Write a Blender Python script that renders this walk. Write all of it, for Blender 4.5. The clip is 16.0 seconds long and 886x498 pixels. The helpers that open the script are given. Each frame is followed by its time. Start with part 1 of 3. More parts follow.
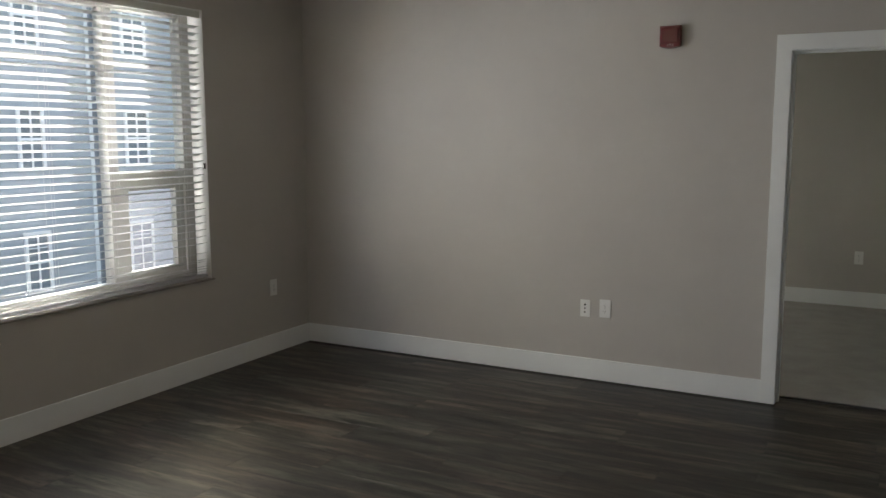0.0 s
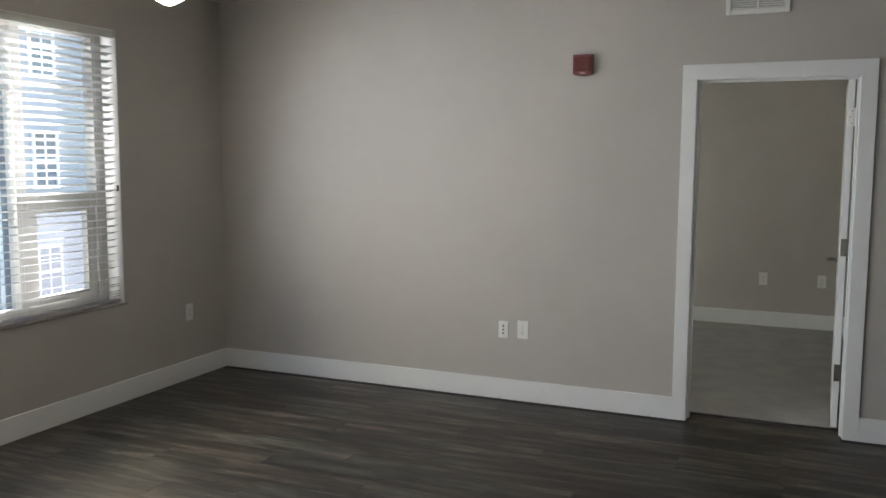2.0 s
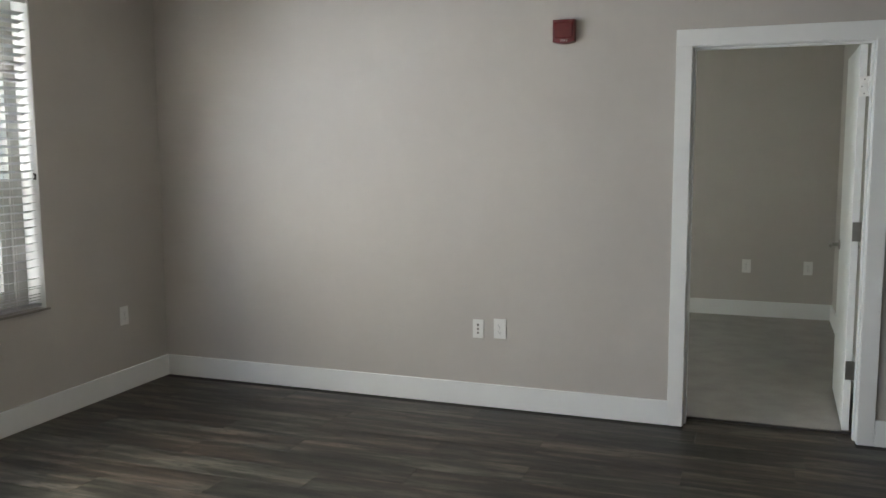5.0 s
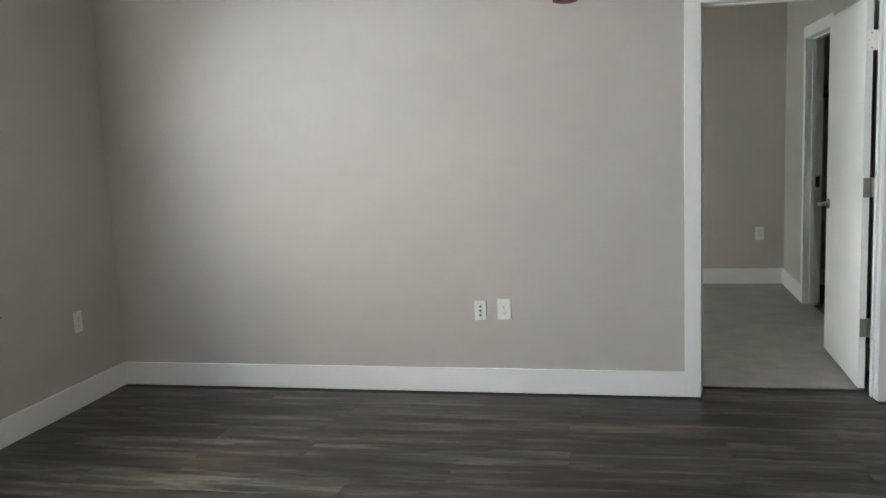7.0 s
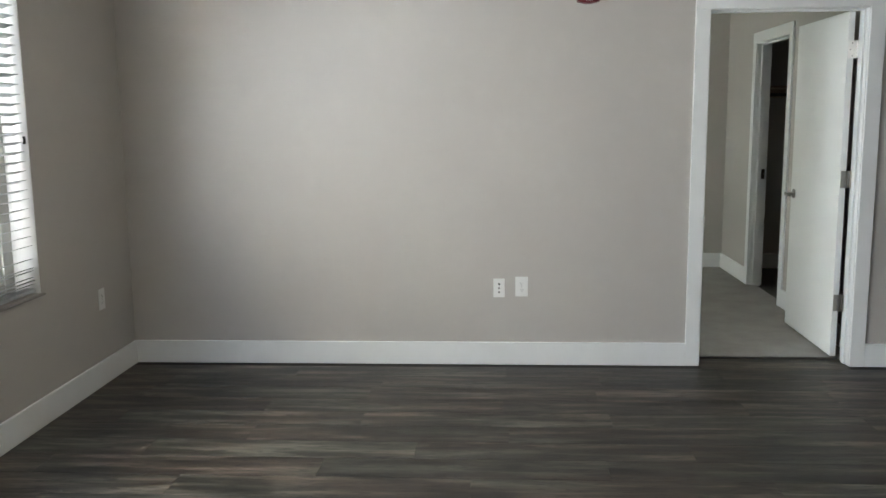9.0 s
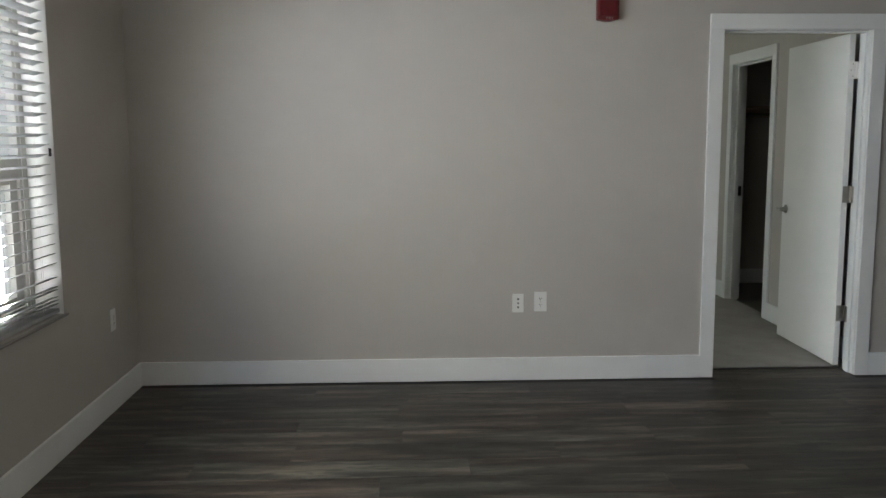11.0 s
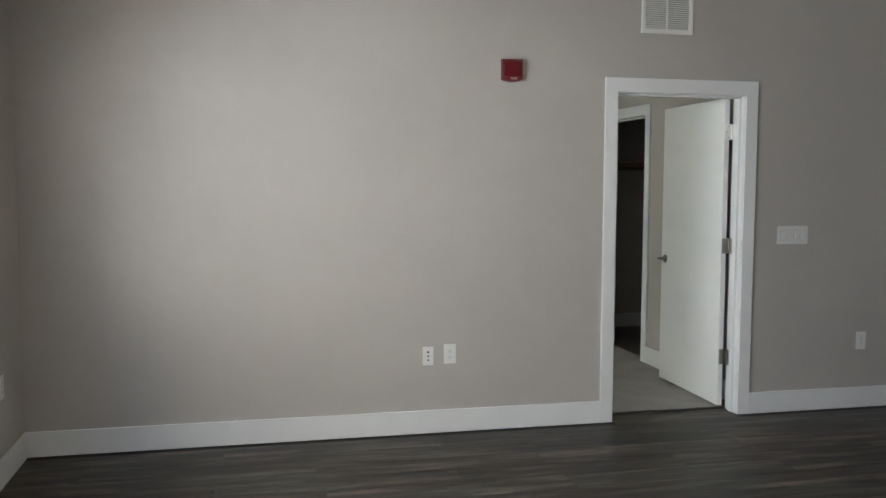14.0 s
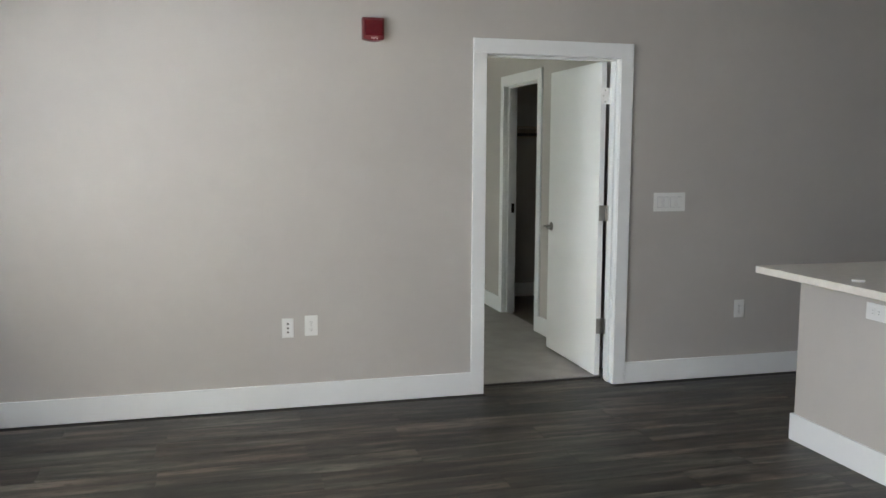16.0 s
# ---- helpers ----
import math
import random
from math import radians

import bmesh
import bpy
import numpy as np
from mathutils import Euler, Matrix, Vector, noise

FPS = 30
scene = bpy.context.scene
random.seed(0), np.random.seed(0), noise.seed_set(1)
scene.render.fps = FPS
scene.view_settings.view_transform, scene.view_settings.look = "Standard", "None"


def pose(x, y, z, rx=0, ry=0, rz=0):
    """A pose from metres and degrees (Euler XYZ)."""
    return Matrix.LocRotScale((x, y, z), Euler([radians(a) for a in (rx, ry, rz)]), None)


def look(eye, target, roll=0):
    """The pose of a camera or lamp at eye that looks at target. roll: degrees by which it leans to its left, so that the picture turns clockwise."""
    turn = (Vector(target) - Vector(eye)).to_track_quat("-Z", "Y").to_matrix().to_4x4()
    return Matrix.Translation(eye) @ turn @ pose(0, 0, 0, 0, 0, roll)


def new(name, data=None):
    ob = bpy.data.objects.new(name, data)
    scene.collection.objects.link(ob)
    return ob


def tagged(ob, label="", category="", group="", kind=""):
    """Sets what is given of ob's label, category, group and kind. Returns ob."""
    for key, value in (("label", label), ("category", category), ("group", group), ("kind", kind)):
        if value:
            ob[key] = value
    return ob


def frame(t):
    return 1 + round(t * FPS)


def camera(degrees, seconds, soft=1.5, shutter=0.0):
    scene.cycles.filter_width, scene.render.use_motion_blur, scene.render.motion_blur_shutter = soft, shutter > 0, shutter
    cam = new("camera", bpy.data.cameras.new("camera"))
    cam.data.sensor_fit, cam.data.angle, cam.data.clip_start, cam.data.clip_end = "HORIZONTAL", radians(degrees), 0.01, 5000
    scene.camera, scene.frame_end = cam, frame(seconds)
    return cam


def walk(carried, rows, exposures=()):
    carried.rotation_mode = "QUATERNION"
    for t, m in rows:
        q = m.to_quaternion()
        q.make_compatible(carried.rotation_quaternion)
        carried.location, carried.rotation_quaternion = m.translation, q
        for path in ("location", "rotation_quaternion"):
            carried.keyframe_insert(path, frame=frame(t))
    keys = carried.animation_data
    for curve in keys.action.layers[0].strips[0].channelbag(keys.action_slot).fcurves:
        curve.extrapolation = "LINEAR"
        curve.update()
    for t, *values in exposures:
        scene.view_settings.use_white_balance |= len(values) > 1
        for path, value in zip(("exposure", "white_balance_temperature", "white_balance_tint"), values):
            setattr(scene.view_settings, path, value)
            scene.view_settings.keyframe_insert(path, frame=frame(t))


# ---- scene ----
cam = camera(54.4, 16.0)
PATH = [
    (0, (4.021, -5.269, 1.597), (3.081, -3.525, 1.329), -0.1),
    (0.5, (3.983, -5.285, 1.622), (3.124, -3.497, 1.369), -0.5),
    (1, (4.023, -5.269, 1.614), (3.166, -3.48, 1.363), -0.6),
    (1.5, (4.046, -5.277, 1.608), (3.203, -3.481, 1.36), -0.3),
    (2, (4.044, -5.296, 1.594), (3.266, -3.466, 1.381), 0.3),
    (2.5, (4.052, -5.305, 1.565), (3.269, -3.473, 1.384), 0.0),
    (3, (4.057, -5.243, 1.572), (3.269, -3.416, 1.37), -0.3),
    (3.5, (4.003, -5.124, 1.559), (3.248, -3.284, 1.351), 0.2),
    (4, (3.946, -4.988, 1.545), (3.191, -3.149, 1.326), 0.5),
    (6.5, (3.252, -4.634, 1.516), (2.774, -2.71, 1.256), -2.1),
    (7, (3.023, -4.639, 1.453), (2.608, -2.701, 1.186), -2.3),
    (7.5, (2.783, -4.598, 1.461), (2.431, -2.649, 1.187), -2.6),
    (8, (2.537, -4.687, 1.492), (2.205, -2.736, 1.206), -2.2),
    (8.5, (2.343, -4.819, 1.491), (2.074, -2.86, 1.193), -0.9),
    (8.7, (2.286, -4.912, 1.486), (2.122, -2.941, 1.188), -0.7),
    (9, (2.207, -5.028, 1.47), (2.086, -3.055, 1.168), -0.6),
    (11.5, (1.488, -4.988, 1.437), (1.603, -3.007, 1.189), -0.7),
    (12, (1.39, -4.976, 1.476), (1.556, -2.998, 1.237), -1.2),
    (12.5, (1.279, -4.978, 1.498), (1.588, -3.01, 1.319), -0.7),
    (13, (1.254, -4.977, 1.488), (1.624, -3.016, 1.359), -0.4),
    (13.5, (1.221, -4.962, 1.483), (1.631, -3.01, 1.34), -0.2),
    (14, (1.215, -4.96, 1.501), (1.648, -3.014, 1.345), 0.2),
    (14.5, (1.229, -4.967, 1.494), (1.682, -3.026, 1.336), 0.2),
    (15, (1.31, -4.978, 1.497), (1.781, -3.041, 1.331), -0.5),
    (15.5, (1.535, -4.972, 1.49), (2.018, -3.039, 1.32), 0.3),
    (16, (1.797, -4.911, 1.478), (2.324, -2.995, 1.252), 0.3),
]
walk(cam, [(t, look(eye, target, roll)) for t, eye, target, roll in PATH],
     exposures=[(0, 3.38, 6550, 11), (1, 3.48, 6450, 12), (2.5, 4.08, 6300, 12), (4, 4.0, 6300, 10), (6.5, 4.35, 6200, 10), (9, 4.42, 6150, 9), (11.3, 3.35, 6250, 10), (11.6, 2.4, 6300, 10), (12, 2.25, 6350, 10), (12.3, 2.8, 6300, 11), (12.6, 3.9, 6250, 12), (13, 4.15, 6200, 12), (14.5, 4.15, 6250, 11), (15, 4.1, 6250, 11), (15.5, 4.1, 6220, 11), (16, 4.4, 6200, 11)])

# world, sun and exposure
SUN_WAY = Vector((1.0, -2.0, -0.45)).normalized()
w = bpy.data.worlds.new("sky")
scene.world = w
w.use_nodes = True
nt = w.node_tree
sky = nt.nodes.new("ShaderNodeTexSky")
sky.sky_type, sky.sun_disc = "NISHITA", False
sky.sun_elevation = math.asin(-SUN_WAY.z)
sky.sun_rotation = math.atan2(-SUN_WAY.x, -SUN_WAY.y)
nt.links.new(sky.outputs[0], nt.nodes["Background"].inputs[0])
nt.nodes["Background"].inputs[1].default_value = 0.05
sun = new("sun", bpy.data.lights.new("sun", "SUN"))
sun.data.energy, sun.data.angle, sun.data.color = 5.0, radians(0.5), (1, 0.96, 0.90)
sun.matrix_world = look((0, 0, 20), Vector((0, 0, 20)) + SUN_WAY)


def window_lamp(name, w, x, watts, colour, tilt, share=(0.0, 1.0), turn=0):
    """Light that comes in through a share of the opening w = (y0, z0, y1, z1) of the west wall, leaning up or down by tilt degrees and turned north by turn."""
    d = bpy.data.lights.new(name, "AREA")
    a, b = w[1] + (w[3] - w[1]) * share[0], w[1] + (w[3] - w[1]) * share[1]
    d.shape, d.size, d.size_y, d.energy, d.color = "RECTANGLE", w[2] - w[0] - 0.04, (b - a) * 0.92, watts * 0.72, colour
    d.spread = radians(148)
    o = new(name, d)
    eye = Vector((x, (w[0] + w[2]) / 2, (a + b) / 2))
    o.matrix_world = look(eye, eye + Vector((math.cos(radians(tilt)), math.sin(radians(turn)), math.sin(radians(tilt)))))
    return o


WIN = (-3.30, 0.645, -1.035, 2.37)
# unseen bedroom window, its place and size assumed, to light that room
WINB = (1.70, 0.66, 2.55, 2.37)
# unseen rear opening, added so that fill light reaches the room
WIN_FILL = (-7.0, 0.0, -5.5, 2.2)
SKYLIGHT, BOUNCE = (0.55, 0.73, 1.0), (1.0, 0.86, 0.56)
window_lamp("slat_bounce", WIN, 0.20, 2.15, BOUNCE, 4, (0.0, 0.5), 4)
window_lamp("sky_light", WIN, 0.20, 2.25, SKYLIGHT, -18, (0.5, 1.0), 4)
# fill lamps added at the unseen bedroom window
window_lamp("bedroom_cool_fill", WINB, 0.20, 0.62, (0.72, 0.89, 1.0), -20, (0.5, 1.0))
window_lamp("bedroom_warm_fill", WINB, 0.20, 0.56, (0.95, 1.0, 0.60), 12, (0.0, 0.5))
# two fill lamps set in the added rear opening
window_lamp("rear_cool_fill", WIN_FILL, 0.25, 3.7, SKYLIGHT, -27, (0.5, 1.0))
window_lamp("rear_warm_fill", WIN_FILL, 0.25, 0.85, BOUNCE, 15, (0.0, 0.5))

# ---------------------------------------------------------------- materials
def mat(name, colour, rough=0.5, metal=0.0, var=0.06, scale=3.0, bump=0.0, bump_scale=200.0, trans=0.0, emit=0.0, spec=0.5):
    """A plain surface with two scales of variation and a fine relief."""
    m = bpy.data.materials.new(name)
    m.use_nodes = True
    n, l = m.node_tree.nodes, m.node_tree.links
    b = n["Principled BSDF"]
    b.inputs["Roughness"].default_value, b.inputs["Metallic"].default_value = rough, metal
    b.inputs["Transmission Weight"].default_value = trans
    b.inputs["Specular IOR Level"].default_value = spec
    co = n.new("ShaderNodeTexCoord")
    if var:
        a, f = n.new("ShaderNodeTexNoise"), n.new("ShaderNodeTexNoise")
        a.inputs["Scale"].default_value, f.inputs["Scale"].default_value = scale, scale * 14
        a.inputs["Detail"].default_value = 4
        mix = n.new("ShaderNodeMath"); mix.operation = "MULTIPLY_ADD"; mix.inputs[1].default_value = 0.35
        r = n.new("ShaderNodeMapRange")
        r.inputs["From Min"].default_value, r.inputs["From Max"].default_value = 0.35, 1.0
        r.inputs["To Min"].default_value, r.inputs["To Max"].default_value = 1 - var, 1 + var
        c = n.new("ShaderNodeMix"); c.data_type = "RGBA"; c.blend_type = "MULTIPLY"; c.inputs[0].default_value = 1
        l.new(co.outputs["Object"], a.inputs["Vector"]); l.new(co.outputs["Object"], f.inputs["Vector"])
        l.new(f.outputs[0], mix.inputs[0]); l.new(a.outputs[0], mix.inputs[2]); l.new(mix.outputs[0], r.inputs["Value"])
        c.inputs[6].default_value = (*colour, 1)
        l.new(r.outputs[0], c.inputs[7]); l.new(c.outputs[2], b.inputs["Base Color"])
    else:
        b.inputs["Base Color"].default_value = (*colour, 1)
    if bump:
        t = n.new("ShaderNodeTexNoise"); t.inputs["Scale"].default_value = bump_scale; t.inputs["Detail"].default_value = 3
        u = n.new("ShaderNodeBump"); u.inputs["Strength"].default_value = bump; u.inputs["Distance"].default_value = 0.002
        l.new(co.outputs["Object"], t.inputs["Vector"]); l.new(t.outputs[0], u.inputs["Height"]); l.new(u.outputs[0], b.inputs["Normal"])
    if emit:
        b.inputs["Emission Color"].default_value = (*colour, 1); b.inputs["Emission Strength"].default_value = emit
    return m


WALL = mat("greige_wall_paint", (0.455, 0.430, 0.402), 0.62, var=0.035, scale=1.3, bump=0.25, bump_scale=160)
CEIL = mat("ceiling_paint", (0.70, 0.67, 0.61), 0.85, var=0.03, bump=0.35, bump_scale=110)
TRIM = mat("semigloss_white_trim", (0.76, 0.77, 0.77), 0.38, var=0.03, scale=2.0, bump=0.05, bump_scale=60)
DOORP = mat("white_door_paint", (0.76, 0.77, 0.76), 0.42, var=0.03, scale=2.5, bump=0.06, bump_scale=90)
PLASTIC = mat("white_plastic", (0.74, 0.74, 0.72), 0.35, var=0.02)
DARK = mat("dark_slot", (0.02, 0.02, 0.02), 0.6, var=0)
METAL = mat("satin_nickel", (0.34, 0.33, 0.31), 0.28, 1.0, var=0.08, scale=30)
HINGEP = mat("painted_hinge", (0.82, 0.81, 0.79), 0.4, 0.0, var=0.08, scale=30)
RED = mat("red_alarm_plastic", (0.125, 0.007, 0.012), 0.32, var=0.06, scale=10)
REDL = mat("red_alarm_lens", (0.10, 0.005, 0.010), 0.18, var=0.1, scale=40)
VINYL = mat("cream_window_vinyl", (0.52, 0.515, 0.485), 0.4, var=0.03)
# white slats; their shaded look is put into a dark grey base
SLAT = mat("shade_grey_slat", (0.29, 0.295, 0.30), 0.4, var=0.03, scale=5)
HEADRAIL = mat("white_head_rail", (0.80, 0.82, 0.82), 0.35, var=0.03, scale=5)
VALANCE = mat("grey_white_valance", (0.64, 0.66, 0.62), 0.45, var=0.04, scale=5)
PINK = mat("worn_red_edge", (0.35, 0.14, 0.15), 0.5, var=0)
SEAM = mat("grey_plastic_seam", (0.52, 0.52, 0.52), 0.5, var=0)
CORD = mat("blind_cord", (0.7, 0.7, 0.68), 0.8, var=0)
QUARTZ = mat("pale_quartz", (0.60, 0.57, 0.52), 0.3, var=0.10, scale=25)
CARPET = mat("grey_beige_carpet", (0.345, 0.328, 0.31), 1.0, var=0.14, scale=5, bump=1.0, bump_scale=260, spec=0.1)
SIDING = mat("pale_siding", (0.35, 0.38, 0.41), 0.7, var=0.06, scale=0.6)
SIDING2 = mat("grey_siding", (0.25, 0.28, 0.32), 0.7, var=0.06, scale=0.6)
CORNER = mat("pale_corner_board", (0.62, 0.64, 0.66), 0.6, var=0.04)
ASPHALT = mat("asphalt", (0.16, 0.155, 0.15), 0.9, var=0.2, scale=0.8, bump=0.5, bump_scale=60)
ROOFM = mat("grey_roof", (0.2, 0.2, 0.2), 0.8, var=0.1)
# darker and browner than WALL: the closet's dimness is put into this paint
CLOSETP = mat("dim_closet_paint", (0.36, 0.28, 0.20), 0.7, var=0.04, scale=2, bump=0.2, bump_scale=160)
LAMP = mat("lit_frosted_glass", (1.0, 0.86, 0.62), 0.4, var=0, emit=3.0)

GLASS = bpy.data.materials.new("window_glass")
GLASS.use_nodes = True
_g = GLASS.node_tree.nodes["Principled BSDF"]
_g.inputs["Transmission Weight"].default_value, _g.inputs["Roughness"].default_value = 1.0, 0.0
_g.inputs["IOR"].default_value, _g.inputs["Base Color"].default_value = 1.45, (0.96, 0.98, 1, 1)


def plank_material():
    """Weathered grey-brown vinyl planks with streaks along x, each plank a little different."""
    m = bpy.data.materials.new("weathered_vinyl_plank")
    m.use_nodes = True
    n, l = m.node_tree.nodes, m.node_tree.links
    b = n["Principled BSDF"]
    co, info = n.new("ShaderNodeTexCoord"), n.new("ShaderNodeObjectInfo")
    geo = n.new("ShaderNodeNewGeometry")
    shift = n.new("ShaderNodeMath"); shift.operation = "MULTIPLY"; shift.inputs[1].default_value = 37
    l.new(info.outputs["Random"], shift.inputs[0])
    add = n.new("ShaderNodeVectorMath"); add.operation = "ADD"
    comb = n.new("ShaderNodeCombineXYZ")
    for k in (0, 1, 2):
        l.new(shift.outputs[0], comb.inputs[k])
    l.new(geo.outputs["Position"], add.inputs[0]); l.new(comb.outputs[0], add.inputs[1])

    def streak(sx, sy, detail, distort=0.0):
        mp = n.new("ShaderNodeMapping"); mp.inputs["Scale"].default_value = (sx, sy, 1)
        t = n.new("ShaderNodeTexNoise"); t.inputs["Scale"].default_value = 1; t.inputs["Detail"].default_value = detail
        t.inputs["Distortion"].default_value = distort
        l.new(add.outputs[0], mp.inputs[0]); l.new(mp.outputs[0], t.inputs["Vector"])
        return t.outputs[0]
    broad, fine, hair = streak(1.9, 17, 7, 0.35), streak(8, 62, 6, 0.5), streak(30, 420, 2)
    chips, knots = streak(13, 60, 4, 0.3), streak(6, 16, 2)
    r1 = n.new("ShaderNodeValToRGB")
    e = r1.color_ramp.elements
    e[0].position, e[0].color = 0.36, (0.0150, 0.0144, 0.0108, 1)
    e[1].position, e[1].color = 0.66, (0.104, 0.096, 0.076, 1)
    e.new(0.45).color = (0.0295, 0.0275, 0.0205, 1)
    e.new(0.52).color = (0.046, 0.043, 0.033, 1)
    e.new(0.585).color = (0.072, 0.067, 0.052, 1)
    l.new(broad, r1.inputs[0])
    r2 = n.new("ShaderNodeMapRange")
    r2.inputs["From Min"].default_value, r2.inputs["From Max"].default_value = 0.32, 0.68
    r2.inputs["To Min"].default_value, r2.inputs["To Max"].default_value = 0.62, 1.34
    l.new(fine, r2.inputs["Value"])
    m1 = n.new("ShaderNodeMix"); m1.data_type, m1.blend_type = "RGBA", "MULTIPLY"; m1.inputs[0].default_value = 1
    l.new(r1.outputs[0], m1.inputs[6]); l.new(r2.outputs[0], m1.inputs[7])
    r3 = n.new("ShaderNodeMapRange")
    r3.inputs["To Min"].default_value, r3.inputs["To Max"].default_value = 0.74, 1.26
    l.new(info.outputs["Random"], r3.inputs["Value"])
    m2 = n.new("ShaderNodeMix"); m2.data_type, m2.blend_type = "RGBA", "MULTIPLY"; m2.inputs[0].default_value = 1
    l.new(m1.outputs[2], m2.inputs[6]); l.new(r3.outputs[0], m2.inputs[7])
    hue = n.new("ShaderNodeMix"); hue.data_type, hue.blend_type = "RGBA", "MULTIPLY"
    hue.inputs[7].default_value = (1.24, 1.0, 0.98, 1)
    patch = n.new("ShaderNodeMapRange")
    patch.inputs["From Min"].default_value, patch.inputs["From Max"].default_value = 0.42, 0.60
    l.new(streak(1.1, 4.5, 3, 0.5), patch.inputs["Value"]); l.new(patch.outputs[0], hue.inputs[0])
    l.new(m2.outputs[2], hue.inputs[6])
    # dark saw marks and small knots
    last = hue.outputs[2]
    for source, a, c, depth in ((chips, 0.56, 0.64, 0.45), (knots, 0.64, 0.71, 0.5)):
        cut = n.new("ShaderNodeMapRange")
        cut.inputs["From Min"].default_value, cut.inputs["From Max"].default_value = a, c
        cut.inputs["To Min"].default_value, cut.inputs["To Max"].default_value = 1.0, depth
        l.new(source, cut.inputs["Value"])
        dark = n.new("ShaderNodeMix"); dark.data_type, dark.blend_type = "RGBA", "MULTIPLY"; dark.inputs[0].default_value = 1
        l.new(last, dark.inputs[6]); l.new(cut.outputs[0], dark.inputs[7])
        last = dark.outputs[2]
    l.new(last, b.inputs["Base Color"])
    rr = n.new("ShaderNodeMapRange")
    rr.inputs["To Min"].default_value, rr.inputs["To Max"].default_value = 0.36, 0.58
    l.new(fine, rr.inputs["Value"]); l.new(rr.outputs[0], b.inputs["Roughness"])
    bu = n.new("ShaderNodeBump"); bu.inputs["Strength"].default_value, bu.inputs["Distance"].default_value = 0.35, 0.0015
    l.new(hair, bu.inputs["Height"]); l.new(bu.outputs[0], b.inputs["Normal"])
    return m


PLANK = plank_material()


# ---------------------------------------------------------------- mesh helpers
def thing(name, label, category, group="", at=(0, 0, 0), kind=""):
    ob = new(name)
    ob.location = at
    return tagged(ob, label, category, group, kind)


def part(name, bm, material, parent=None, label="", smooth=False, kind="", category=""):
    """One mesh object out of a bmesh, in the parent's own coordinates."""
    me = bpy.data.meshes.new(name)
    bmesh.ops.recalc_face_normals(bm, faces=bm.faces)
    bm.to_mesh(me)
    bm.free()
    me.materials.append(material)
    if smooth:
        for p in me.polygons:
            p.use_smooth = True
    ob = new(name, me)
    ob.parent = parent
    return tagged(ob, label, category, "", kind)


def box(bm, x0, y0, z0, x1, y1, z1, bevel=0.0):
    vs = bmesh.ops.create_cube(bm, size=1)["verts"]
    for v in vs:
        v.co = Vector((x0 + (v.co.x + 0.5) * (x1 - x0), y0 + (v.co.y + 0.5) * (y1 - y0), z0 + (v.co.z + 0.5) * (z1 - z0)))
    if bevel:
        edges = list({e for v in vs for e in v.link_edges})
        bmesh.ops.bevel(bm, geom=edges, offset=bevel, segments=2, affect="EDGES", profile=0.5)
    return bm


def boxed(*boxes, bevel=0.0):
    bm = bmesh.new()
    for b in boxes:
        box(bm, *b, bevel=bevel)
    return bm


def rod(bm, a, b, r, n=12, r2=None):
    a, b = Vector(a), Vector(b)
    m = Matrix.Translation((a + b) / 2) @ (b - a).to_track_quat("Z", "Y").to_matrix().to_4x4()
    bmesh.ops.create_cone(bm, cap_ends=True, segments=n, radius1=r, radius2=r if r2 is None else r2, depth=(b - a).length, matrix=m)
    return bm


def lathe(profile, n=32, m=Matrix.Identity(4)):
    """Turns a list of (radius, height) round the z axis."""
    bm = bmesh.new()
    rings = [[bm.verts.new(m @ Vector((r * math.cos(2 * math.pi * k / n), r * math.sin(2 * math.pi * k / n), z))) for k in range(n)] for r, z in profile]
    for p, q in zip(rings, rings[1:]):
        for k in range(n):
            bm.faces.new((p[k], p[(k + 1) % n], q[(k + 1) % n], q[k]))
    for ring in (rings[0], rings[-1]):
        bm.faces.new(ring)
    return bm


def pierced(us, vs, solid, depth, place):
    """A slab of thickness depth over the grid us x vs, with side faces round every cell that is not solid. place(u, v, d) gives the point."""
    bm = bmesh.new()
    seen = {}

    def at(u, v, d):
        key = (u, v, d)
        if key not in seen:
            seen[key] = bm.verts.new(place(us[u], vs[v], depth * d))
        return seen[key]
    full = lambda i, j: 0 <= i < len(us) - 1 and 0 <= j < len(vs) - 1 and solid((us[i] + us[i + 1]) / 2, (vs[j] + vs[j + 1]) / 2)
    for i in range(len(us) - 1):
        for j in range(len(vs) - 1):
            if not full(i, j):
                continue
            for d in (0, 1):
                bm.faces.new([at(i, j, d), at(i + 1, j, d), at(i + 1, j + 1, d), at(i, j + 1, d)])
            for di, dj, p, q in ((-1, 0, (i, j), (i, j + 1)), (1, 0, (i + 1, j), (i + 1, j + 1)), (0, -1, (i, j), (i + 1, j)), (0, 1, (i, j + 1), (i + 1, j + 1))):
                if not full(i + di, j + dj):
                    bm.faces.new([at(*p, 0), at(*q, 0), at(*q, 1), at(*p, 1)])
    return bm


def wall(name, axis, a, t, u0, u1, z0, z1, holes=(), material=None):
    """A wall on the plane axis = a, t thick, from u0 to u1 along the other axis, with holes (u0, z0, u1, z1)."""
    us = sorted({u0, u1, *(h[0] for h in holes), *(h[2] for h in holes)})
    zs = sorted({z0, z1, *(h[1] for h in holes), *(h[3] for h in holes)})
    solid = lambda u, z: not any(h[0] < u < h[2] and h[1] < z < h[3] for h in holes)
    place = (lambda u, v, d: (a + d, u, v)) if axis == "x" else (lambda u, v, d: (u, a + d, v))
    return part(name, pierced(us, zs, solid, t, place), material or WALL, None, kind="structure")


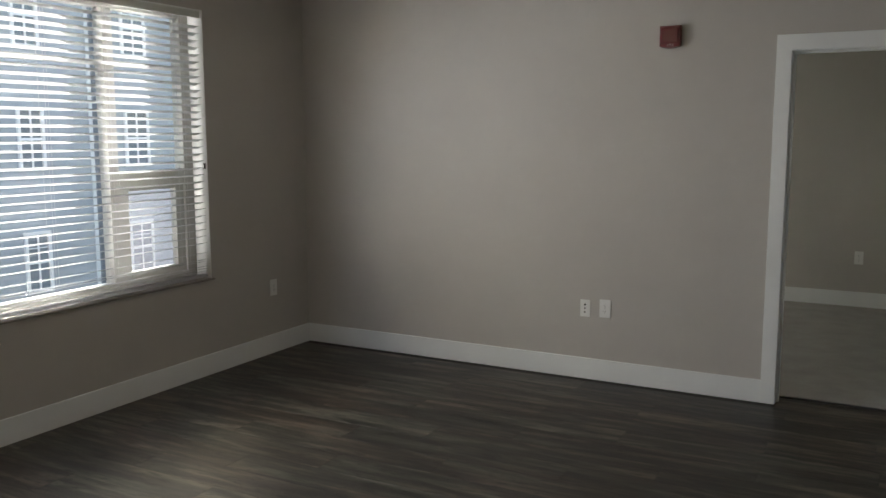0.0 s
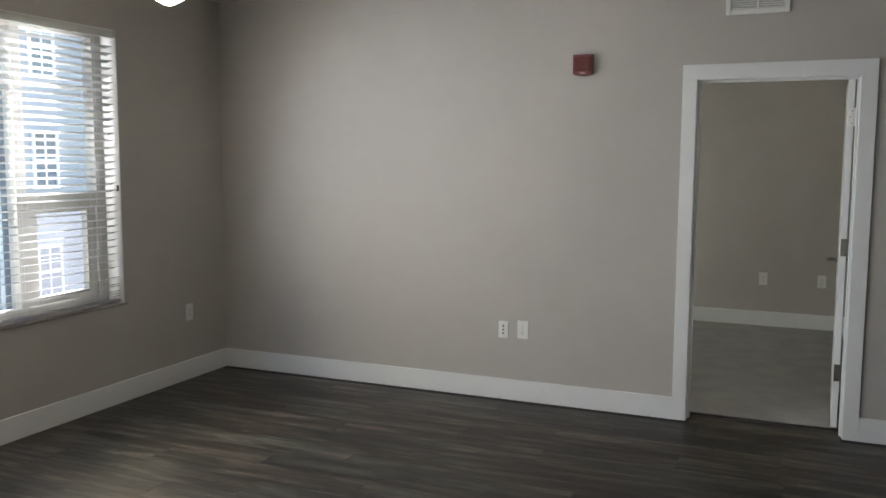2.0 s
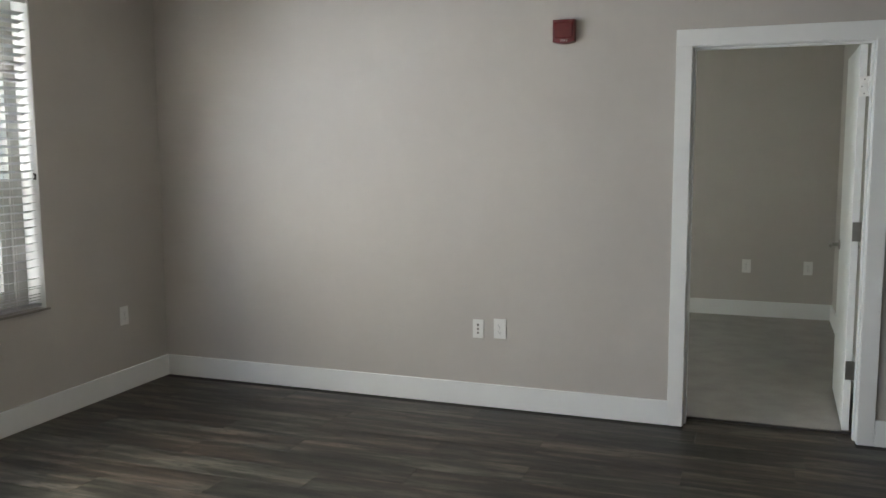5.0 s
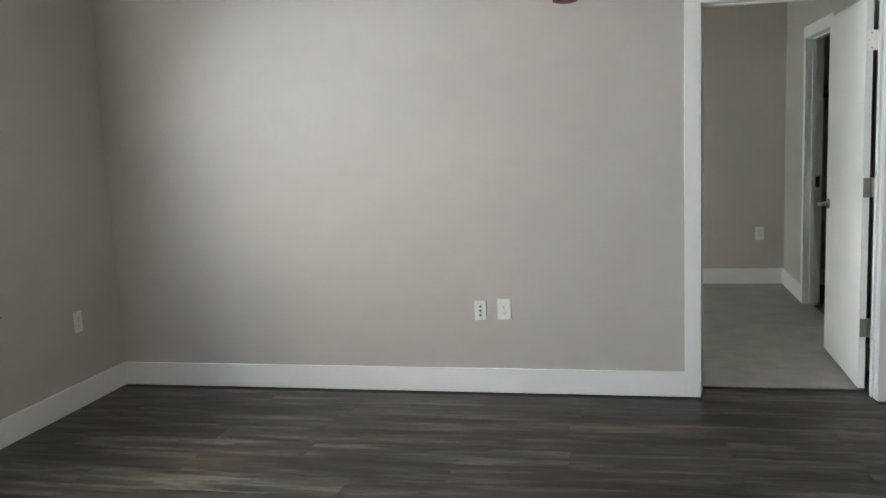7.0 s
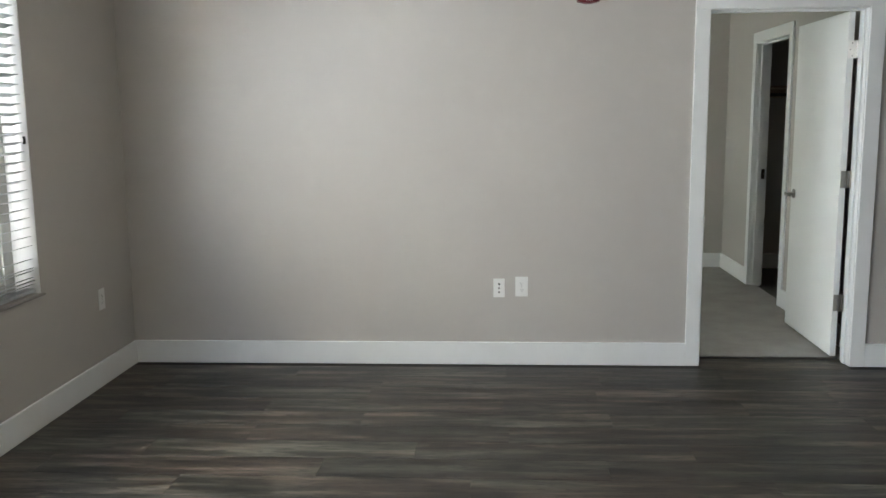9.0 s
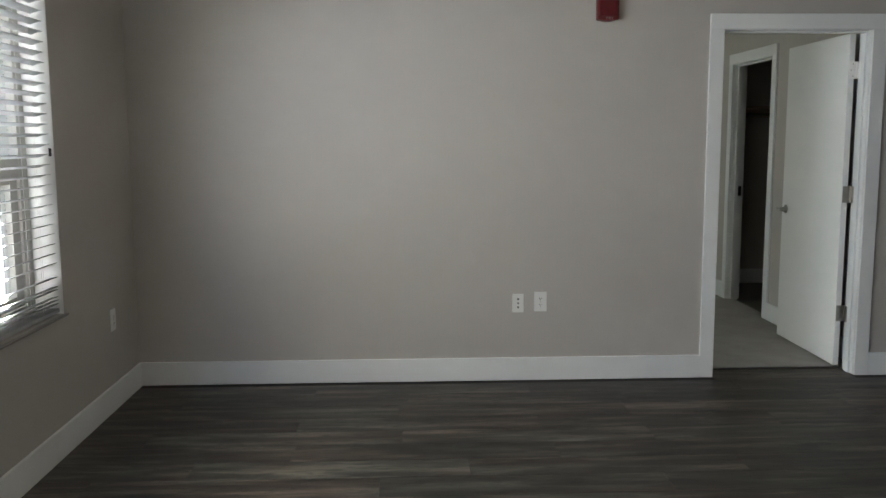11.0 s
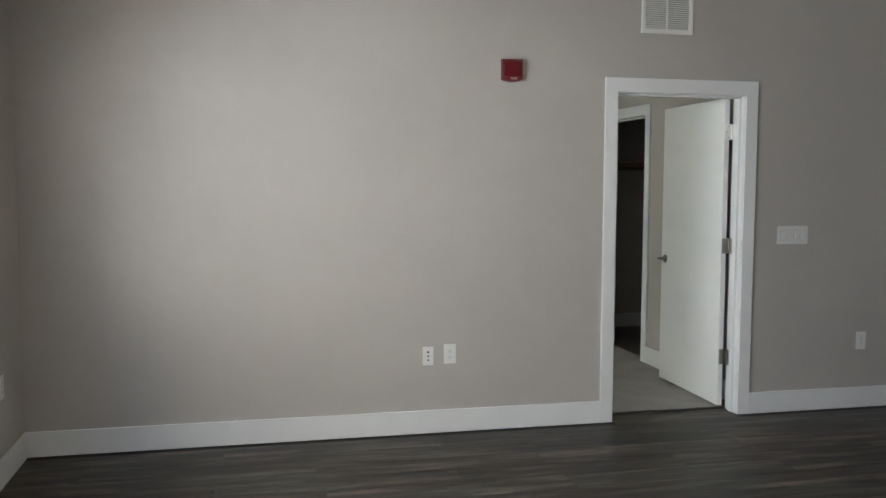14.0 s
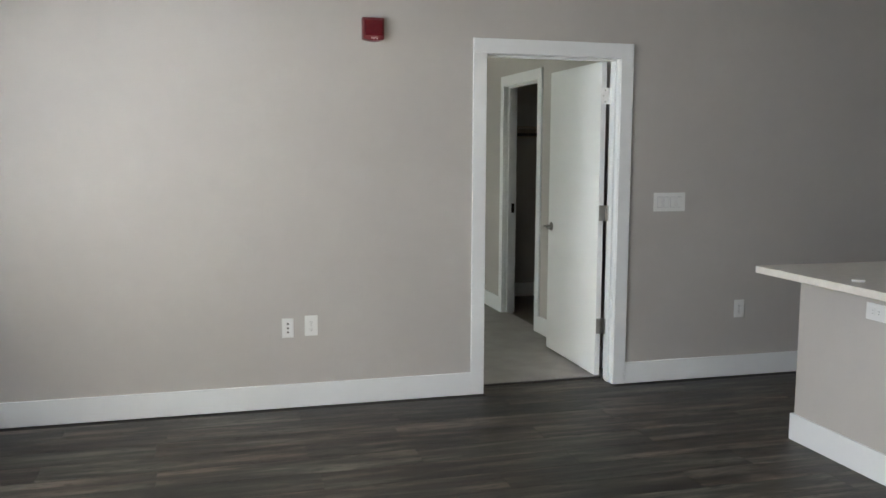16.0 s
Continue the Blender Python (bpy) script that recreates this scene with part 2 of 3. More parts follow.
# ---------------------------------------------------------------- the shell
H = 2.703                       # ceiling
X1, Y0 = 8.3, -7.3              # far ends of the large room
WT = 0.122                      # partition
BX, BY = 4.385, 3.332            # bedroom's side and far wall
CX = 6.4                        # closet's far side
DOOR = (3.41, 0.0, 4.27, 2.046)
DOOR2 = (1.625, 0.0, 2.43, 2.046)
EXT = 0.265                     # outer wall

wall("wall_west", "x", -EXT, EXT, Y0 - 0.2, BY + 0.2, -0.2, H + 0.3, holes=[WIN, WINB, WIN_FILL])
wall("wall_north", "y", 0.0, WT, 0.0, X1, -0.0, H, holes=[(DOOR[0] - 0.012, 0, DOOR[2] + 0.012, DOOR[3] + 0.012)])
wall("wall_east", "x", X1, 0.15, Y0 - 0.2, 0.2, -0.2, H + 0.3)
wall("wall_south", "y", Y0 - 0.2, 0.2, 0.0, X1, -0.2, H + 0.3)
wall("bedroom_wall_north", "y", BY, 0.2, 0.0, CX + 0.1, -0.2, H + 0.3)
wall("bedroom_wall_east", "x", BX, 0.10, WT, BY, 0.0, H, holes=[(DOOR2[0] - 0.012, 0, DOOR2[2] + 0.012, DOOR2[3] + 0.012)])
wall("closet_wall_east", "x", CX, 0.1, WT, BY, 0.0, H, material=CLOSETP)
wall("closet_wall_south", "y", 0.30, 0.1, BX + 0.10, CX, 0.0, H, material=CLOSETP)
part("ceiling", boxed((0, Y0, H, X1, BY, H + 0.2)), CEIL, kind="structure")
part("roof", boxed((-0.6, Y0 - 0.6, H + 0.32, X1 + 0.6, BY + 0.6, H + 0.45)), ROOFM, kind="structure")
floor = part("floor", boxed((0, Y0, -0.15, X1, 0.155, -0.006)), mat("underlay", (0.03, 0.027, 0.024), 0.8), kind="structure")
part("closet_floor", boxed((BX + 0.0605, 0.155, -0.15, CX, BY, 0.0)), mat("closet_vinyl", (0.07, 0.06, 0.05), 0.5, var=0.3, scale=8), kind="structure")


def carpet():
    """A carpet with a gently uneven pile."""
    bm = bmesh.new()
    nx, ny = 130, 100
    rows = [[bm.verts.new((BX * i / nx + (0.06 if i == nx else 0), 0.155 + (BY - 0.155) * j / ny, 0.014 + 0.002 * noise.noise(Vector((i * 0.8, j * 0.8, 0))) + 0.002 * noise.noise(Vector((i * 0.11, j * 0.11, 4))))) for j in range(ny + 1)] for i in range(nx + 1)]
    for i in range(nx):
        for j in range(ny):
            bm.faces.new((rows[i][j], rows[i + 1][j], rows[i + 1][j + 1], rows[i][j + 1]))
    box(bm, 0, 0.156, -0.15, BX + 0.06, BY, 0.003)
    return part("bedroom_floor", bm, CARPET, kind="structure")


carpet()
part("threshold", boxed((3.412, 0.146, -0.002, 4.268, 0.160, 0.010), bevel=0.002), mat("dark_threshold", (0.05, 0.045, 0.04), 0.5), kind="structure")

BH, BT = 0.139, 0.015


def base(name, x0, y0, x1, y1, z=0.0, material=None):
    part(name, boxed((x0, y0, z + 0.001, x1, y1, z + BH), bevel=0.002), material or TRIM, kind="structure")


CW = 0.086
base("baseboard_north", BT, -BT, DOOR[0] - CW, 0)
base("baseboard_north_2", DOOR[2] + CW, -BT, X1 - BT, 0)
base("baseboard_west", 0, Y0 + 0.02, BT, -0.0005)
base("baseboard_bedroom_north", 0.0, BY - BT, BX - BT, BY, 0.011)
base("baseboard_bedroom_east", BX - BT, DOOR2[2] + CW, BX, BY, 0.011)
base("baseboard_bedroom_east_2", BX - BT, WT, BX, DOOR2[0] - CW, 0.011)
base("baseboard_closet", BX + 0.10, BY - BT, CX, BY)
base("baseboard_closet_2", CX - BT, 0.4, CX, BY - BT)


# ---------------------------------------------------------------- doors
def door_frame(name, w, t0, t1, place):
    """Casing on both sides, jambs, head and stops for an opening w = (u0, z0, u1, z1) in a wall between t0 and t1."""
    frame_ob = tagged(new(name), kind="structure")
    u0, _, u1, z1 = w
    c = 0.015

    def put(pname, *boxes, bevel=0.002):
        bm = bmesh.new()
        for b in boxes:
            p, q = place(b[0], b[1]), place(b[3], b[4])
            box(bm, min(p[0], q[0]), min(p[1], q[1]), b[2], max(p[0], q[0]), max(p[1], q[1]), b[5], bevel=bevel)
        return part(pname, bm, TRIM, frame_ob)
    for d0, d1 in ((t0 - c, t0 - 0.0005), (t1 + 0.0005, t1 + c)):
        z = 0.001 if d0 < t0 else 0.012
        put("casing_side", (u0 - CW, d0, z, u0 - 0.004, d1, z1 + 0.004))
        put("casing_side", (u1 + 0.004, d0, z, u1 + CW, d1, z1 + 0.004))
        put("casing_head", (u0 - CW, d0 - 0.001, z1 + 0.004, u1 + CW, d1, z1 + CW + 0.004))
    put("jamb", (u0 - 0.012, t0, 0.002, u0, t1, z1))
    put("jamb", (u1, t0, 0.002, u1 + 0.012, t1, z1))
    put("head_jamb", (u0 - 0.012, t0, z1, u1 + 0.012, t1, z1 + 0.012))
    s0, s1 = t0 + (t1 - t0) * 0.32, t0 + (t1 - t0) * 0.66
    put("door_stop", (u0, s0, 0.004, u0 + 0.012, s1, z1 - 0.012))
    put("door_stop", (u1 - 0.012, s0, 0.004, u1, s1, z1 - 0.012))
    put("door_stop", (u0, s0, z1 - 0.012, u1, s1, z1))
    return frame_ob


door_frame("door_frame_1", DOOR, 0.0, WT, lambda u, d: (u, d))
fr2 = door_frame("door_frame_2", DOOR2, BX, BX + 0.10, lambda u, d: (d, u))
part("strike_plate", boxed((BX + 0.062, DOOR2[2] - 0.0025, 0.925, BX + 0.098, DOOR2[2] + 0.001, 1.01), bevel=0.0008), mat("dark_bronze", (0.05, 0.04, 0.035), 0.4, 0.8), fr2)


def bedroom_door():
    d = thing("door", "white painted flush door standing open into the bedroom, with a satin lever handle", "door")
    d.matrix_basis = pose(4.2668, 0.131, 0) @ pose(0, 0, 0, 0, 0, -1.0) @ pose(-4.2668, -0.131, 0)
    x0, x1, y0, y1 = 4.2155, 4.2495, 0.136, 1.003
    bm = boxed((x0, y0, 0.026, x1, y1, 2.042), bevel=0.0015)
    leaf = part("leaf", bm, DOORP, d)
    for z in (1.828, 1.087, 0.352):
        h = part("hinge", boxed((x0 + 0.003, y0 - 0.003, z - 0.05, 4.262, y0 + 0.0004, z + 0.05), bevel=0.0008), HINGEP if z > 1.5 else METAL, d, "white painted hinge" if z > 1.5 else "satin nickel hinge")
        bm = bmesh.new()
        for k in range(3):
            rod(bm, (4.2668, 0.131, z - 0.05 + k * 0.0335), (4.2668, 0.131, z - 0.05 + k * 0.0335 + 0.0322), 0.0068, 10)
        part("knuckle", bm, HINGEP if z > 1.5 else METAL, h)
        # the leaf that is let into the jamb
        part("jamb_leaf", boxed((4.2678, 0.085, z - 0.05, 4.2697, 0.128, z + 0.05)), HINGEP if z > 1.5 else METAL, h)
        bm = bmesh.new()
        for dz, dx in ((0.036, 0.026), (0.0, 0.014), (-0.036, 0.026)):
            rod(bm, (x0 + dx, y0 - 0.0032, z + dz), (x0 + dx, y0 - 0.0042, z + dz), 0.004, 8)
        part("screw", bm, METAL, h)
    yh, zh = y1 - 0.062, 0.934
    for s, x in ((-1, x0), (1, x1)):
        hd = part("handle", lathe([(0.0, 0), (0.031, 0), (0.031, 0.004), (0.027, 0.009), (0.012, 0.012), (0.011, 0.056), (0.0, 0.057)], 24, Matrix.Translation((x, yh, zh)) @ pose(0, 0, 0, 0, 90 * s, 0)), METAL, d, "satin nickel lever handle", smooth=True)
        bm = rod(bmesh.new(), (x + s * 0.054, yh, zh), (x + s * 0.058, yh - 0.105, zh - 0.002), 0.0105, 14, 0.0075)
        bmesh.ops.create_uvsphere(bm, u_segments=12, v_segments=8, radius=0.0115, matrix=Matrix.Translation((x + s * 0.054, yh, zh)))
        part("lever", bm, METAL, hd, smooth=True)
    part("latch_plate", boxed((x0 + 0.008, y1 - 0.0005, zh - 0.03, x1 - 0.008, y1 + 0.0015, zh + 0.03)), METAL, d)


bedroom_door()


# ---------------------------------------------------------------- windows
def window(name, w, mullions, rail_z, sash, panes_x=-0.165):
    """A vinyl window in the west wall: outer frame, mullions, transom, an opening sash low down and panes."""
    y0, z0, y1, z1 = w
    o = tagged(new(name), kind="structure")
    f, fz = 0.085, 0.055
    put = lambda n, *b, bevel=0.003: part(n, boxed(*b, bevel=bevel), VINYL, o)
    xa, xb = -0.205, -0.125
    put("window_frame", (xa, y0 + 0.001, z0 + 0.001, xb, y0 + f, z1 - 0.001), (xa, y1 - f, z0 + 0.001, xb, y1 - 0.001, z1 - 0.001),
        (xa, y0 + f, z0 + 0.001, xb, y1 - f, z0 + fz), (xa, y0 + f, z1 - fz, xb, y1 - f, z1 - 0.001))
    ys = [y0 + f] + [v for m in mullions for v in (m - 0.036, m + 0.036)] + [y1 - f]
    for m in mullions:
        put("mullion", (xa, m - 0.036, z0 + fz, xb, m + 0.036, z1 - fz))
    for k in range(0, len(ys), 2):
        a, b = ys[k], ys[k + 1]
        zs = [z0 + fz, z1 - fz]
        if rail_z:
            put("transom_bar", (xa + 0.01, a, rail_z - 0.014, xb - 0.01, b, rail_z + 0.014))
            zs = [z0 + fz, rail_z - 0.014, rail_z + 0.014, z1 - fz]
        if sash and k == len(ys) - 2:
            s = sash
            put("meeting_rail", (xa + 0.005, a, s, xb, b, s + 0.085))
            for q in ((a, z0 + fz, a + 0.072, s), (b - 0.072, z0 + fz, b, s), (a + 0.072, z0 + fz, b - 0.072, z0 + fz + 0.05), (a + 0.072, s - 0.03, b - 0.072, s)):
                put("sash", (xa + 0.02, q[0], q[1], xb - 0.012, q[2], q[3]))
            spans = [(z0 + fz + 0.05, s - 0.03, a + 0.072, b - 0.072), (s + 0.085, zs[1], a, b)] + [(zs[i], zs[i + 1], a, b) for i in range(2, len(zs), 2)]
        else:
            spans = [(zs[i], zs[i + 1], a, b) for i in range(0, len(zs), 2)]
        for c, d, e, g in spans:
            p = part("pane", boxed((panes_x - 0.002, e, c, panes_x + 0.002, g, d)), GLASS, o)
            p.visible_shadow = False
    return o


window("window_1", WIN, [-1.682], 2.004, 1.275)
window("window_2", WINB, [], 0, 0)
# unseen window that closes the added rear opening
window("added_rear_window", WIN_FILL, [-6.25], 0, 0)
# thin grey sill, darkened so that its shadow line is in the colour
part("window_sill", boxed((-0.124, WIN[0] - 0.02, WIN[1] - 0.012, 0.016, WIN[2] + 0.016, WIN[1] - 0.001), bevel=0.003), mat("shadow_grey_sill", (0.24, 0.22, 0.20), 0.5), kind="structure")


part("window_liner", boxed((-0.124, WIN[2] - 0.007, WIN[1], -0.001, WIN[2] - 0.0005, WIN[3]), (-0.124, WIN[0] + 0.0005, WIN[1], -0.001, WIN[0] + 0.007, WIN[3]), (-0.124, WIN[0] + 0.007, WIN[3] - 0.007, -0.001, WIN[2] - 0.007, WIN[3] - 0.0005), bevel=0.001), TRIM, kind="structure")


def screen_material():
    m = bpy.data.materials.new("insect_screen_mesh")
    m.use_nodes = True
    n, l = m.node_tree.nodes, m.node_tree.links
    n.remove(n["Principled BSDF"])
    t, d, e, mx, my = (n.new(k) for k in ("ShaderNodeBsdfTransparent", "ShaderNodeBsdfDiffuse", "ShaderNodeBsdfTranslucent", "ShaderNodeMixShader", "ShaderNodeMixShader"))
    d.inputs[0].default_value = e.inputs[0].default_value = (0.22, 0.22, 0.245, 1)
    mx.inputs[0].default_value, my.inputs[0].default_value = 0.5, 0.20
    l.new(d.outputs[0], mx.inputs[1]); l.new(e.outputs[0], mx.inputs[2])
    l.new(t.outputs[0], my.inputs[1]); l.new(mx.outputs[0], my.inputs[2]); l.new(my.outputs[0], n["Material Output"].inputs[0])
    return m


part("insect_screen", boxed((-0.2065, -1.66, WIN[1] + 0.05, -0.2055, -1.115, 1.29)), screen_material(), bpy.data.objects["window_1"])
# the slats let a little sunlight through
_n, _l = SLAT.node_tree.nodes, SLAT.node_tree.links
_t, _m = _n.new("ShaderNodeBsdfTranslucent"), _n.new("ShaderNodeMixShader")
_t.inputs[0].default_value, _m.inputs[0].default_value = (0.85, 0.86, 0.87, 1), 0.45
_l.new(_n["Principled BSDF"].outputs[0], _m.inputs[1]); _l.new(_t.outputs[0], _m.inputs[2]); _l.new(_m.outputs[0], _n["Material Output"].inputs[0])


def blind():
    b = thing("window_blind", "lowered white slat blind with level slats in the window opening", "window blind")
    y0, y1 = WIN[0] + 0.012, WIN[2] - 0.022
    xc = -0.036
    part("valance", boxed((-0.014, y0 - 0.004, 2.318, -0.007, y1 + 0.006, 2.360), (-0.016, y0 - 0.004, 2.3175, -0.005, y1 + 0.006, 2.3215), (-0.016, y0 - 0.004, 2.3565, -0.005, y1 + 0.006, 2.3615), bevel=0.001), VALANCE, b)
    part("head_rail", boxed((-0.068, y0, 2.326, -0.016, y1, 2.362), bevel=0.002), HEADRAIL, b)

    def slat_mesh(tilt, sag=0.0):
        bm = bmesh.new()
        n, hw = 6, 0.0245
        segs = [y0, y0 + 0.6, (y0 + y1) / 2, y1 - 0.6, y1]
        grid = []
        for y in segs:
            row = []
            for s in (1, -1):
                for k in range(n + 1):
                    u = (k / n * 2 - 1) * s
                    c = 0.0022 * (1 - u * u) + s * 0.0012
                    x, z = u * hw, c
                    row.append(bm.verts.new((x * math.cos(tilt) - z * math.sin(tilt), y, x * math.sin(tilt) + z * math.cos(tilt) - sag * (1 - abs((y - y0) / (y1 - y0) * 2 - 1)))))
            grid.append(row)
        m = 2 * (n + 1)
        for p, q in zip(grid, grid[1:]):
            for k in range(m):
                bm.faces.new((p[k], p[(k + 1) % m], q[(k + 1) % m], q[k]))
        bm.faces.new(grid[0]); bm.faces.new(grid[-1])
        bmesh.ops.recalc_face_normals(bm, faces=bm.faces)
        me = bpy.data.meshes.new("slat")
        bm.to_mesh(me); bm.free()
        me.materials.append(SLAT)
        return me
    rnd = random.Random(4)
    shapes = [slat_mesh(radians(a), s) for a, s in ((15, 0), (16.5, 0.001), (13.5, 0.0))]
    z = 2.262
    zs = []
    while z > 0.845:
        zs.append(z)
        z -= 0.0447
    for z in zs + [0.812, 0.768, 0.754, 0.722, 0.706, 0.690]:
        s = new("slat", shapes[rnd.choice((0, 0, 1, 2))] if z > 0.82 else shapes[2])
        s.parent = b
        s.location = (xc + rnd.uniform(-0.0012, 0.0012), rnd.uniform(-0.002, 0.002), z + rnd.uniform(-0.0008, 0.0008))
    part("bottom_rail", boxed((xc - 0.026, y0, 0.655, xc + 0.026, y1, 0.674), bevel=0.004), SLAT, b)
    for y in (-1.23, -1.805, -2.207, -2.80):
        bm = bmesh.new()
        for x in (xc + 0.0262, xc - 0.0262):
            rod(bm, (x, y, 0.672), (x, y, 2.32), 0.0009, 5)
        rod(bm, (xc + 0.0262, y + 0.018, 0.69), (xc + 0.0262, y + 0.018, 2.32), 0.0008, 5)
        for z in zs:
            rod(bm, (xc - 0.026, y + 0.004, z - 0.0045), (xc + 0.026, y + 0.004, z + 0.0035), 0.0007, 4)
        part("ladder_cord", bm, CORD, b)
    bm = rod(bmesh.new(), (0.0, -1.30, 2.28), (0.004, -1.30, 2.25), 0.004, 8)
    rod(bm, (0.0, -1.30, 2.205), (0.0, -1.30, 2.23), 0.0045, 8)
    part("cord_toggle", bm, PLASTIC, b)


blind()


def cord_cleat():
    c = thing("cord_cleat", "small dark cord cleat screwed to the edge of the window opening", "cleat", at=(-0.016, WIN[2] - 0.0075, 1.383))
    c.rotation_euler.z = radians(-90)
    bm = boxed((0.0005, -0.006, -0.018, 0.004, 0.006, 0.018), bevel=0.001)
    part("base_plate", bm, DARK, c)
    bm = rod(bmesh.new(), (0.003, 0, 0.006), (0.016, 0, 0.016), 0.0028, 8)
    rod(bm, (0.003, 0, -0.006), (0.016, 0, -0.016), 0.0028, 8)
    part("horn", bm, DARK, c)


cord_cleat()


# ---------------------------------------------------------------- plates on the walls
def face_at(kind, x, y, z):
    """The pose of a plate's back: local x runs along the wall, local -y points into the room."""
    return pose(x, y, z, 0, 0, {"n": 0, "w": 90, "e": -90}[kind])


def plate_thing(name, label, category, w, h, m, group=""):
    t = thing(name, label, category, group)
    t.matrix_basis = m
    bm = boxed((-w / 2, -0.0055, -h / 2, w / 2, -0.0003, h / 2), bevel=0.002)
    part("plate", bm, PLASTIC, t)
    return t


def duplex(label, m, group="power outlets"):
    t = plate_thing("power_outlet", label, "outlet", 0.074, 0.118, m, group)
    for s in (1, -1):
        r = part("receptacle", boxed((-0.0165, -0.0075, s * 0.0195 - 0.0135, 0.0165, -0.0052, s * 0.0195 + 0.0135), bevel=0.0012), PLASTIC, t)
        bm = boxed((-0.0075, -0.0078, s * 0.0195 - 0.002, -0.0055, -0.0070, s * 0.0195 + 0.007), (0.0055, -0.0078, s * 0.0195 - 0.002, 0.0075, -0.0070, s * 0.0195 + 0.006))
        rod(bm, (0, -0.0079, s * 0.0195 - 0.0075), (0, -0.007, s * 0.0195 - 0.0075), 0.0026, 8)
        part("slot", bm, DARK, r)
    part("screw", rod(bmesh.new(), (0, -0.0068, 0), (0, -0.005, 0), 0.003, 8), METAL, t)
    return t


def media_plate():
    t = plate_thing("media_outlet", "white wall plate with three small jacks above the baseboard", "outlet", 0.066, 0.112, face_at("n", 2.229, 0, 0.467))
    for z, m in ((0.024, DARK), (0.0, METAL), (-0.024, METAL)):
        j = part("jack", rod(bmesh.new(), (0, -0.0105, z), (0, -0.005, z), 0.0062, 14), m, t)
        part("jack_hole", rod(bmesh.new(), (0, -0.0112, z), (0, -0.0095, z), 0.0042, 10), DARK, j)


media_plate()
duplex("white duplex power outlet on the greige wall, beside the media plate", face_at("n", 2.362, 0, 0.475))
duplex("white duplex power outlet on the wall near the kitchen island", face_at("n", 5.182, 0, 0.452))
duplex("white duplex power outlet below the window wall's corner", face_at("w", 0, -0.415, 0.482))
duplex("white duplex power outlet on the bedroom's far wall, nearer its middle", face_at("n", 3.671, BY, 0.462))
duplex("white duplex power outlet on the bedroom's far wall, near the corner", face_at("n", 4.18, BY, 0.462))


def light_switch():
    t = plate_thing("light_switch", "white four-gang rocker switch plate beside the open bedroom door", "light switch", 0.222, 0.119, face_at("n", 4.640, 0, 1.163))
    for k in range(4):
        x = (k - 1.5) * 0.0462
        r = part("rocker_frame", boxed((x - 0.0178, -0.0066, -0.0345, x + 0.0178, -0.0052, 0.0345), bevel=0.0005), SEAM, t)
        bm = boxed((x - 0.0155, -0.0095, -0.0315, x + 0.0155, -0.0062, 0.0315), bevel=0.0012)
        for v in bm.verts:
            if v.co.y < -0.008:
                v.co.y += 0.0022 * (v.co.z / 0.0315) * (1 if k % 2 else -1)
        part("rocker", bm, PLASTIC, r)


light_switch()


def island_outlet():
    t = plate_thing("power_outlet", "white power outlet mounted sideways on the island under the counter", "outlet", 0.122, 0.078, face_at("e", IX, -1.735, 0.765), "power outlets")
    t.matrix_basis = pose(IX - 0.0003, -1.735, 0.765, 0, 0, -90)
    for s in (1, -1):
        r = part("receptacle", boxed((s * 0.0195 - 0.0135, -0.0075, -0.0165, s * 0.0195 + 0.0135, -0.0052, 0.0165), bevel=0.0012), PLASTIC, t)
        part("slot", boxed((s * 0.0195 - 0.002, -0.0078, 0.0055, s * 0.0195 + 0.006, -0.007, 0.0075), (s * 0.0195 - 0.002, -0.0078, -0.0075, s * 0.0195 + 0.006, -0.007, -0.0055)), DARK, r)


def fire_alarm():
    t = thing("fire_alarm", "dark red wall-mounted fire alarm with a rounded foot and white lettering", "fire alarm")
    t.matrix_basis = pose(2.728, 0, 2.155)
    w, z0, z1, d = 0.125, -0.066, 0.066, 0.044

    def shell(w, z0, z1, d, bulge, y_back=-0.0004):
        bm = bmesh.new()
        n = 12
        pts = [(-w / 2, z1), (w / 2, z1)] + [(w / 2 - w * k / n, z0 + bulge * (1 - math.sin(math.pi * k / n))) for k in range(n + 1)]
        back = [bm.verts.new((x, y_back, z)) for x, z in pts]
        front = [bm.verts.new((x * 0.955, -d + 0.004 * (x / (w / 2)) ** 2, z * 0.965)) for x, z in pts]
        bm.faces.new(back); bm.faces.new(front[::-1])
        for k in range(len(pts)):
            bm.faces.new((back[k], back[(k + 1) % len(pts)], front[(k + 1) % len(pts)], front[k]))
        bmesh.ops.bevel(bm, geom=[e for e in bm.edges if e.calc_face_angle(0) > 0.7], offset=0.003, segments=2, affect="EDGES")
        return bm
    part("housing", shell(w, z0, z1, d, 0.011), RED, t)
    part("strobe_lens", boxed((-0.050, -d - 0.004, -0.034, 0.050, -d + 0.003, 0.050), bevel=0.0035), REDL, t)
    for x in (-0.043, 0.043):
        part("mount_slot", boxed((x - 0.008, -d - 0.0006, 0.0552, x + 0.008, -d + 0.002, 0.0570)), PINK, t)
    cu = bpy.data.curves.new("lettering", "FONT")
    cu.body, cu.size, cu.align_x, cu.extrude = "FIRE", 0.018, "CENTER", 0.0006
    cu.space_character = 1.25
    tx = new("lettering", cu)
    tx.parent = t
    tx.matrix_basis = pose(0.004, -d - 0.0008, -0.055, 90)
    cu.materials.append(mat("white_print", (0.62, 0.52, 0.52), 0.5, var=0))


fire_alarm()


